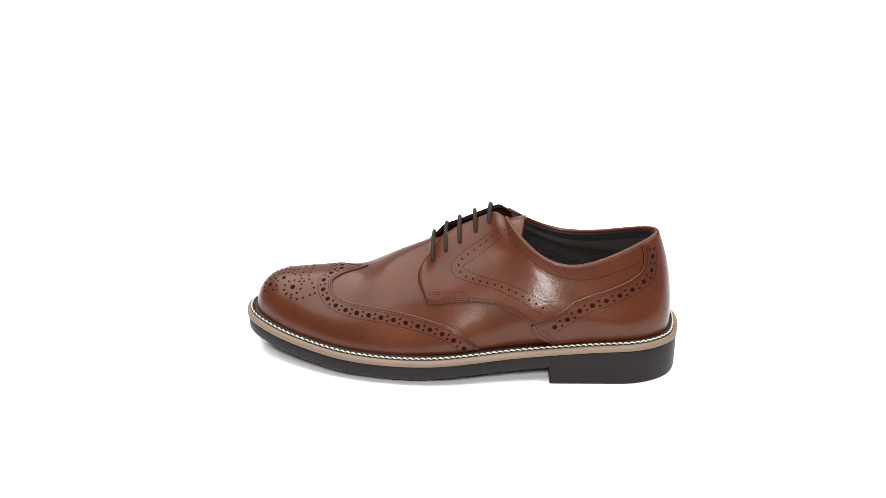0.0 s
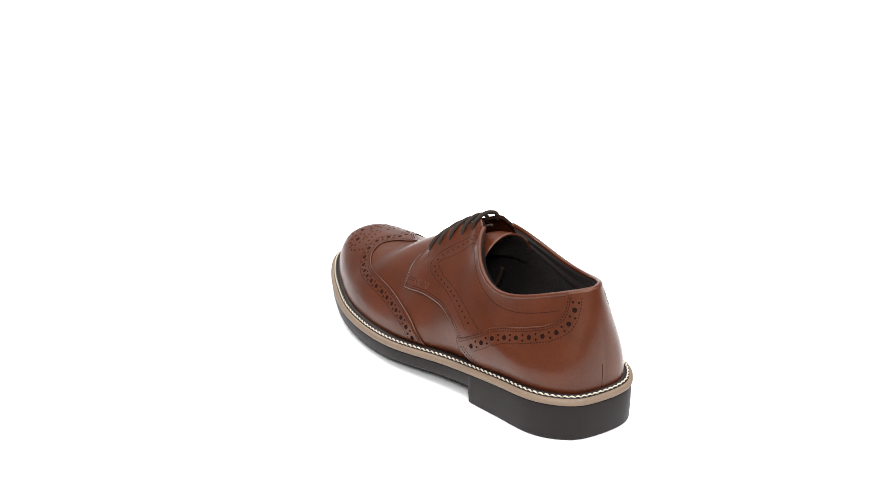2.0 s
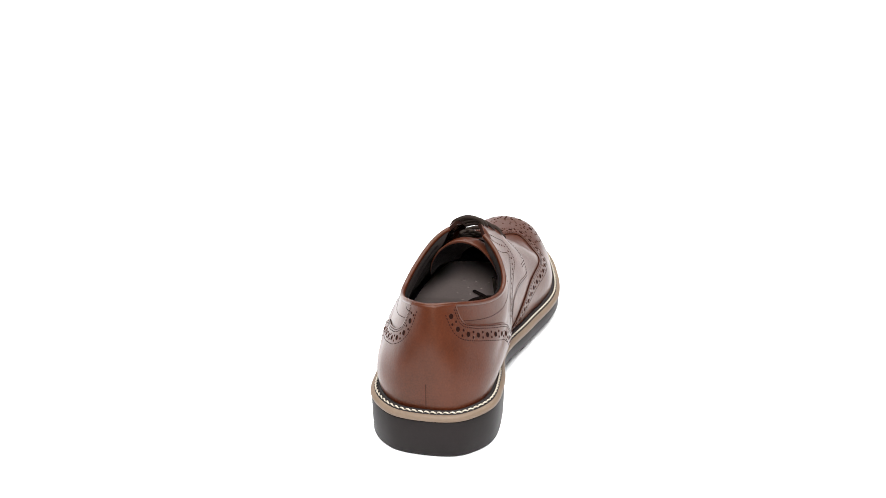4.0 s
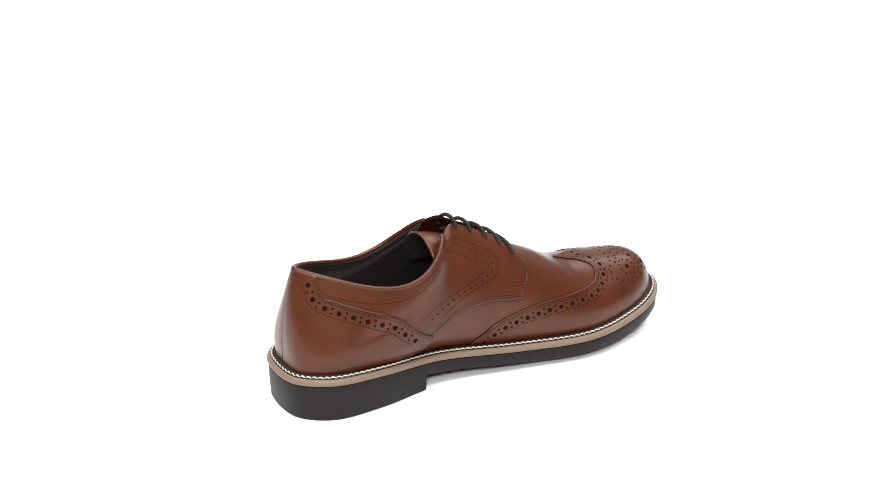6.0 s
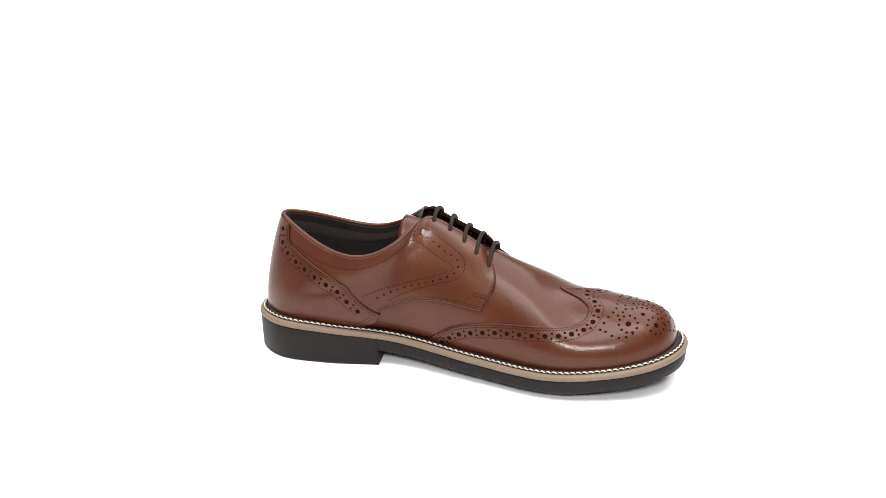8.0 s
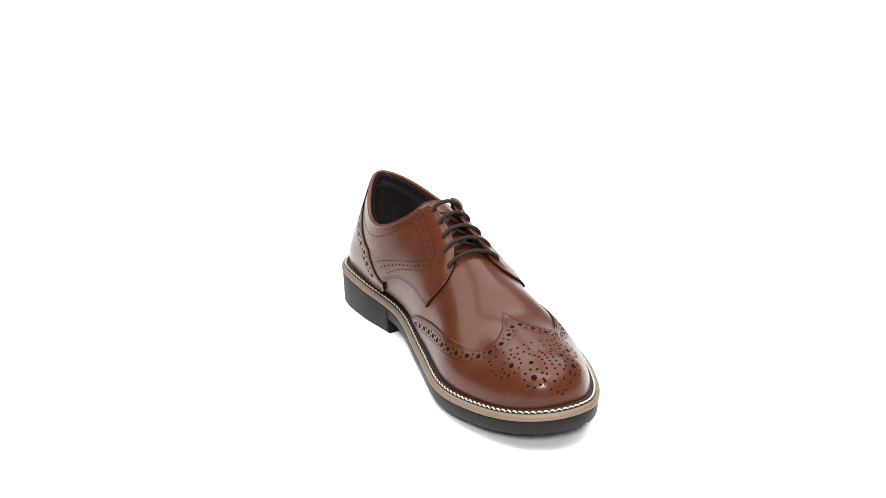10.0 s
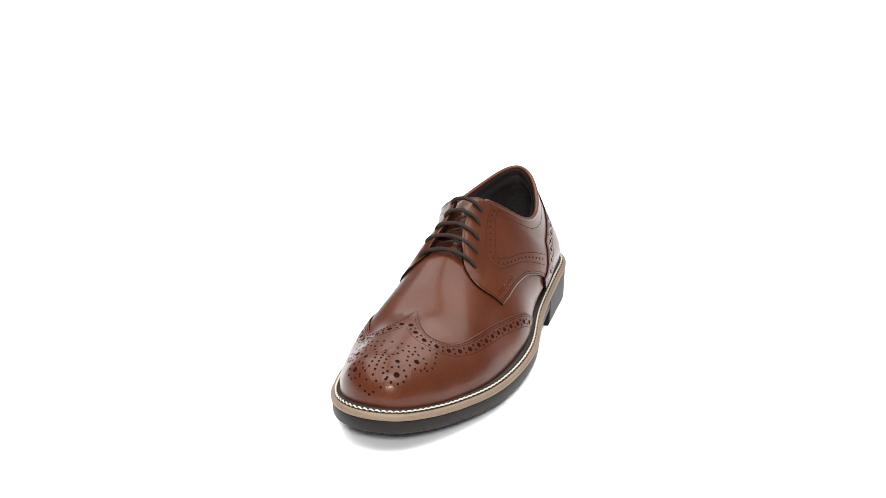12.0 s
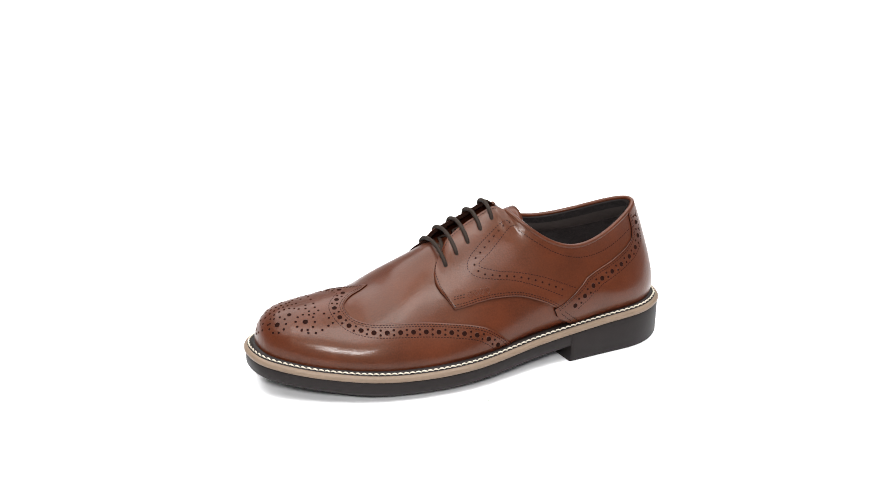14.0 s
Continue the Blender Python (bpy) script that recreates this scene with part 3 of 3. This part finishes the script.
WING_LINE = [(float(wing(np.array(w))), w) for w in (0.985, 0.94, 0.88, 0.81, 0.73, 0.65, 0.55, 0.48, 0.43, 0.39, 0.33, 0.25, 0.15, 0.06)]
LOW_LINE = [(1.47, 0.42), (1.53, 0.415), (1.59, 0.415), (1.70, 0.40), (1.77, 0.38), (1.83, 0.34), (1.90, 0.265), (1.94, 0.18)]
FRONT_LINE = [(1.425, 0.80), (1.405, 0.74), (1.407, 0.66), (1.43, 0.54), (1.465, 0.43)]
DECO_OUT = ([(1.97, 0.905), (1.80, 0.82), (1.66, 0.745), (1.60, 0.70), (1.575, 0.645), (1.60, 0.575), (1.67, 0.53), (1.78, 0.485), (1.90, 0.405), (1.98, 0.325)],
            [(1.99, 0.93), (1.80, 0.86), (1.66, 0.80), (1.59, 0.76), (1.565, 0.69), (1.585, 0.60), (1.69, 0.525), (1.80, 0.455), (1.90, 0.36)])
DECO_IN = ([(2.06, 0.93), (1.88, 0.80), (1.72, 0.69), (1.635, 0.632), (1.71, 0.57), (1.83, 0.525), (2.00, 0.455), (2.09, 0.385)],
           [(2.04, 0.90), (1.85, 0.78), (1.70, 0.70), (1.62, 0.665), (1.71, 0.58), (1.86, 0.50), (1.98, 0.455), (2.06, 0.40)])


def strap_line(side, start=1.915):
    return [(start, float(strap(start, side)))] + [(a, w) for a, w in zip(STRAP_A, STRAP_W[side]) if start + 0.05 < a < 2.88] + [(2.884, 0.985)]


def build_lines():
    wing_rows, quarter_rows, strap_rows, facing_rows = [], [], [], []
    for side in (0, 1):
        for d in (0.0012, 0.0027, 0.0103):
            wing_rows.append((shifted(WING_LINE, side, -d), side))
        for d in (0.0012, 0.0028):
            quarter_rows.append((shifted(LOW_LINE, side, d), side))
        quarter_rows.append((shifted(FRONT_LINE, side, 0.0014), side))
        for d in (0.0012, 0.0027, 0.0110):
            strap_rows.append((shifted(strap_line(side, 1.915 if d < 0.01 else 2.01), side, -d), side))
        strap_rows += [([(1.922, 0.20), (1.952, 0.12), (1.990, 0.03)], side), ([(1.942, 0.21), (1.974, 0.13), (2.012, 0.03)], side)]
        facing_rows += [(DECO_OUT[side], side), (DECO_IN[side], side)]
        collar = [(a, 0.86 if a > 2.0 else 0.90) for a in (2.02, 2.12, 2.25, 2.4, 2.55, 2.7, 2.83)]
        facing_rows.append((collar, side))
        edge = [(a, float(np.interp(a, TOP_A, TOP_W[side]))) for a in (1.45, 1.52, 1.61, 1.72, 1.82, 1.90)]
        facing_rows.append((shifted(edge, side, -0.0016), side))
    join_lines("cap_stitching", wing_rows, CAP_H, DARK_THREAD)
    join_lines("quarter_stitching", quarter_rows, QUARTER_H, DARK_THREAD)
    join_lines("strap_stitching", strap_rows, COUNTER_H, DARK_THREAD)
    join_lines("facing_stitching", facing_rows, quarter_height, DARK_THREAD)
    store = ([], [], [])
    for side in (0, 1):
        band_holes(store, WING_LINE[1:], side, CAP_H, -0.0066, 0.00148, 0.00072, 0.0089, 0.0017)
    finish_holes("cap_perforations", store, "row of punched holes along the wingtip")
    store = ([], [], [])
    for side in (0, 1):
        band_holes(store, strap_line(side, 1.965), side, COUNTER_H, -0.0070, 0.00148, 0.00072, 0.0098, 0.0017)
    finish_holes("strap_perforations", store, "row of punched holes along the heel strap")
    store = ([], [], [])
    for side in (0, 1):
        mid = [(o[0] * 0.55 + i[0] * 0.45, o[1] * 0.55 + i[1] * 0.45) for o, i in zip(spline(DECO_OUT[side], 12), spline(DECO_IN[side], 12))]
        band_holes(store, mid, side, quarter_height, 0.0, 0.00065, 0, 0.0052, 0.0)
    finish_holes("facing_perforations", store, "small punched dots round the facing")


build_lines()


def build_medallion():
    """The toe's punched figure: two ringed holes a side, sweeping rows of dots and a stem down the middle."""
    store = ([], [], [])

    def at(x, y, r, squash=1.0):
        # the place on the cap above a plan point, found along its own radius
        uu, ww = PLAN_U, PLAN_W
        i = np.argmin((PLAN[..., 0] - x)**2 + (PLAN[..., 1] - y)**2 + np.where(PLAN[..., 2] > 0.036, 0, 1))
        if r > 0.001:
            big_hole(float(uu.flat[i]), float(ww.flat[i]), CAP_H, r, squash)
        else:
            hole_data(float(uu.flat[i]), float(ww.flat[i]), CAP_H, r, store, squash)

    ua = np.concatenate([np.linspace(0.0, 1.0, 240), 2 * math.pi - np.linspace(0.004, 1.0, 240)])
    PLAN_U, PLAN_W = np.meshgrid(ua, np.linspace(0.2, 0.985, 220), indexing="ij")
    PLAN = upper(PLAN_U, PLAN_W)
    cy = 0.0051
    rows = ((6, ((-0.1110, 0.0060), (-0.1113, 0.0115), (-0.1070, 0.0190), (-0.1036, 0.0268))),
            (4, ((-0.1163, 0.0056), (-0.1174, 0.0100), (-0.1135, 0.0163))),
            (5, ((-0.1073, 0.0272), (-0.1133, 0.0286), (-0.1190, 0.0280), (-0.1249, 0.0242))),
            (8, ((-0.1216, 0.0078), (-0.1270, 0.0042), (-0.1348, 0.0041), (-0.1400, 0.0054), (-0.1434, 0.0086))),
            (2, ((-0.1454, 0.0033), (-0.1470, 0.0069))), (1, ((-0.1487, 0.0029), (-0.1487, 0.0030))))
    for side in (-1, 1):
        for bx, by, rad, n in ((-0.1386, 0.0138, 0.0061, 9), (-0.1211, 0.0200, 0.0064, 10)):
            at(bx, cy + side * by, 0.0016)
            i = np.argmin((PLAN[..., 0] - bx)**2 + (PLAN[..., 1] - cy - side * by)**2 + np.where(PLAN[..., 2] > 0.036, 0, 1))
            mid, nrm = PLAN.reshape(-1, 3)[i], surf(PLAN_U.flat[i], PLAN_W.flat[i], 0.0)[1]
            across = np.cross(nrm, (1.0, 0.0, 0.0))
            across /= np.linalg.norm(across)
            along = np.cross(across, nrm)
            for j in range(n):
                b = 2 * math.pi * (j + 0.5) / n
                p = mid + rad * (math.cos(b) * along + math.sin(b) * across)
                k = np.argmin(((PLAN - p)**2).sum(-1))
                hole_data(float(PLAN_U.flat[k]), float(PLAN_W.flat[k]), CAP_H, 0.00074, store)
        at(-0.1294, cy + side * 0.0106, 0.0013)
        for n, points in rows:
            for x, y in spline(points, n):
                at(x, cy + side * y, 0.00074)
    at(-0.1106, cy, 0.00074)
    at(-0.1499, cy, 0.00074)
    for j in range(8):
        at(-0.1212 - 0.0031 * j, cy, 0.00074)
    finish_holes("toe_medallion", store, "punched dot figure on the toe")


build_medallion()


# ---- laces ----
LACE_A = ((1.475, 0.725), (1.547, 0.765), (1.625, 0.802), (1.722, 0.85), (1.818, 0.893))
LACE_B = ((1.449, 0.78), (1.527, 0.82), (1.608, 0.872), (1.704, 0.915), (1.817, 0.942))


def build_laces():
    for i, ((a, w), (b, v)) in enumerate(zip(LACE_A, LACE_B)):
        n = 25
        t = np.linspace(0, 1, n)
        p0, n0 = surf(np.array([a]), np.array([w]), np.array([quarter_height(a, w, 0)]))
        p1, n1 = surf(np.array([2 * math.pi - b]), np.array([v]), np.array([quarter_height(b, v, 1)]))
        up = np.array([0.0, 0.0, 1.0])
        e0, e1 = p0[0] + n0[0] * 0.0014, p1[0] + n1[0] * 0.0014
        path = [p0[0] - n0[0] * 0.0025, p0[0] - n0[0] * 0.0002] + [e0 + (e1 - e0) * k + up * (0.0082 - 0.0006 * i) * math.sin(math.pi * k)**0.8 for k in (0.1, 0.28, 0.5, 0.72, 0.9)]
        path += [p1[0] - n1[0] * 0.0002, p1[0] - n1[0] * 0.0025]
        v2, f2 = tube_data(spline(path, 40), 0.00142, 10)
        add_mesh("lace", v2, f2, LACE, shoe, "dark brown round lace")
    # the crossed runs under the facings
    for i in range(4):
        for x, y in ((LACE_A[i], LACE_B[i + 1]), (LACE_A[i + 1], LACE_B[i])):
            p0 = surf(np.array([x[0]]), np.array([x[1] + 0.03]), np.array([-0.0020]))[0][0]
            p1 = surf(np.array([2 * math.pi - y[0]]), np.array([y[1] + 0.03]), np.array([-0.0020]))[0][0]
            mid = (p0 + p1) / 2
            mid[2] = upper(np.array([(x[0] + y[0]) / 2]), np.array([1.0]))[0][2] - 0.0040
            v2, f2 = tube_data(spline([p0, (p0 * 0.6 + mid * 0.4) + np.array([0, 0, 0.0012]), mid, (p1 * 0.6 + mid * 0.4) + np.array([0, 0, 0.0012]), p1], 24), 0.0014, 8, 0.6)
            add_mesh("lace", v2, f2, LACE, shoe, "dark brown lace run under the facings")
    # a tail tucked into the shoe
    tail = [(0.014, 0.021, 0.066), (0.006, 0.021, 0.050)]
    for x, y in ((-0.020, 0.018), (-0.036, 0.014), (-0.034, 0.005), (-0.022, -0.003), (-0.008, 0.000), (-0.010, 0.010), (-0.026, 0.009), (-0.044, -0.004)):
        tail.append((x, y, float(seam_z(x, y)) + 0.0140 + 0.010 * min(max((x + 0.03) / 0.09, 0), 1) + (0.0018 if x == -0.026 else 0)))
    v2, f2 = tube_data(spline(tail, 60), 0.0015, 8, 0.7)
    add_mesh("lace", v2, f2, LACE, shoe, "loose lace tail tucked inside the shoe")


build_laces()


def build_details():
    # small stamped mark on the outer quarter, as plain bars
    store_v, store_f = [], []
    for i in range(4):
        a0, w0 = 1.540 + 0.028 * i, 0.480 - 0.003 * i
        loop = [(a0, w0), (a0 + 0.010, w0 + 0.018), (a0 + 0.020, w0), (a0 + 0.010, w0 - 0.018), (a0, w0)]
        q = spline(loop, 20)
        p, _ = surf(q[:, 0], q[:, 1], np.full(20, QUARTER_H + 0.0001))
        v, f = tube_data(p, 0.00038, 5)
        store_f += [tuple(i2 + len(store_v) for i2 in g) for g in f]
        store_v += [tuple(x) for x in v]
    add_mesh("stamped_mark", store_v, store_f, LEATHER, shoe, "small embossed mark of plain shapes")
    # back seam
    w = np.linspace(0.03, 0.24, 30)
    p, _ = surf(np.full(30, math.pi - 0.03), w, np.full(30, COUNTER_H))
    v, f = tube_data(p, 0.00018, 6)
    add_mesh("back_seam", v, f, CUT_EDGE, shoe, "dark closed seam down the heel")
    # a frayed end of thread at the top of the strap
    p, nrm = surf(np.array([2.90]), np.array([0.93]), np.array([COUNTER_H]))
    p, nrm = p[0], nrm[0]
    path = [p - nrm * 0.0005, p + nrm * 0.0016 + np.array([0, 0, 0.0004]), p + nrm * 0.0024 + np.array([0.0004, 0, 0.0020]), p + nrm * 0.0018 + np.array([0.0010, 0, 0.0036])]
    v, f = tube_data(spline(path, 14), 0.00016, 5)
    add_mesh("loose_thread", v, f, DARK_THREAD, shoe, "frayed dark thread end")
    # box of stitches at each front corner of the quarters
    rows = [([(1.475, 0.50), (1.51, 0.495), (1.53, 0.49)], 0), ([(1.445, 0.545), (1.48, 0.54), (1.51, 0.535)], 1), ([(1.445, 0.525), (1.48, 0.52), (1.51, 0.515)], 1), ([(1.472, 0.485), (1.505, 0.48), (1.53, 0.475)], 0)]
    join_lines("corner_stitching", rows, QUARTER_H, DARK_THREAD)


build_details()
build_welt_stitches()

lint_path = spline([(-0.0007, 0, 0.0002), (-0.0002, 0.0002, 0.0003), (0.0003, -0.0001, 0.0003), (0.0007, 0.0003, 0.0002)], 8)
lint = tagged(add_mesh("lint_speck", *tube_data(lint_path, [0.0001, 0.0002, 0.00025, 0.0003, 0.0003, 0.0002, 0.0002, 0.0001], 6), LACE),
              "tiny dark speck of lint on the white floor", "lint")

# the turntable's small unevenness, in degrees, and its slowing at the end
OFF_AXIS = (-0.0002, 0.0023)      # the shoe does not stand quite in the middle
UNEVEN = ((0.0, 0.5, 1.0, 1.5, 2.0, 2.5, 3.0, 3.5, 4.0, 6.5, 7.0, 7.5, 8.0, 10.5, 11.0, 11.5, 12.0, 12.5, 13.0, 13.5, 14.0),
          (0.21, 0.28, 0.15, 0.2, -0.19, -0.3, -0.31, -0.38, 0.0, -0.12, 0.02, 0.09, 0.32, -0.12, -0.25, -0.03, -0.0, -0.09, 0.11, -0.11, 0.26))


def motions():
    rows = []
    for i in range(29):
        t = SECONDS * i / 28
        rows.append((t, pose(0, 0, 0, 0, 0, START - TURN * t + float(np.interp(t, *UNEVEN))) @ pose(*OFF_AXIS, 0)))
    walk(shoe, rows)
    walk(lint, [(t, m @ pose(-0.013, -0.0765, 0)) for t, m in rows])


motions()
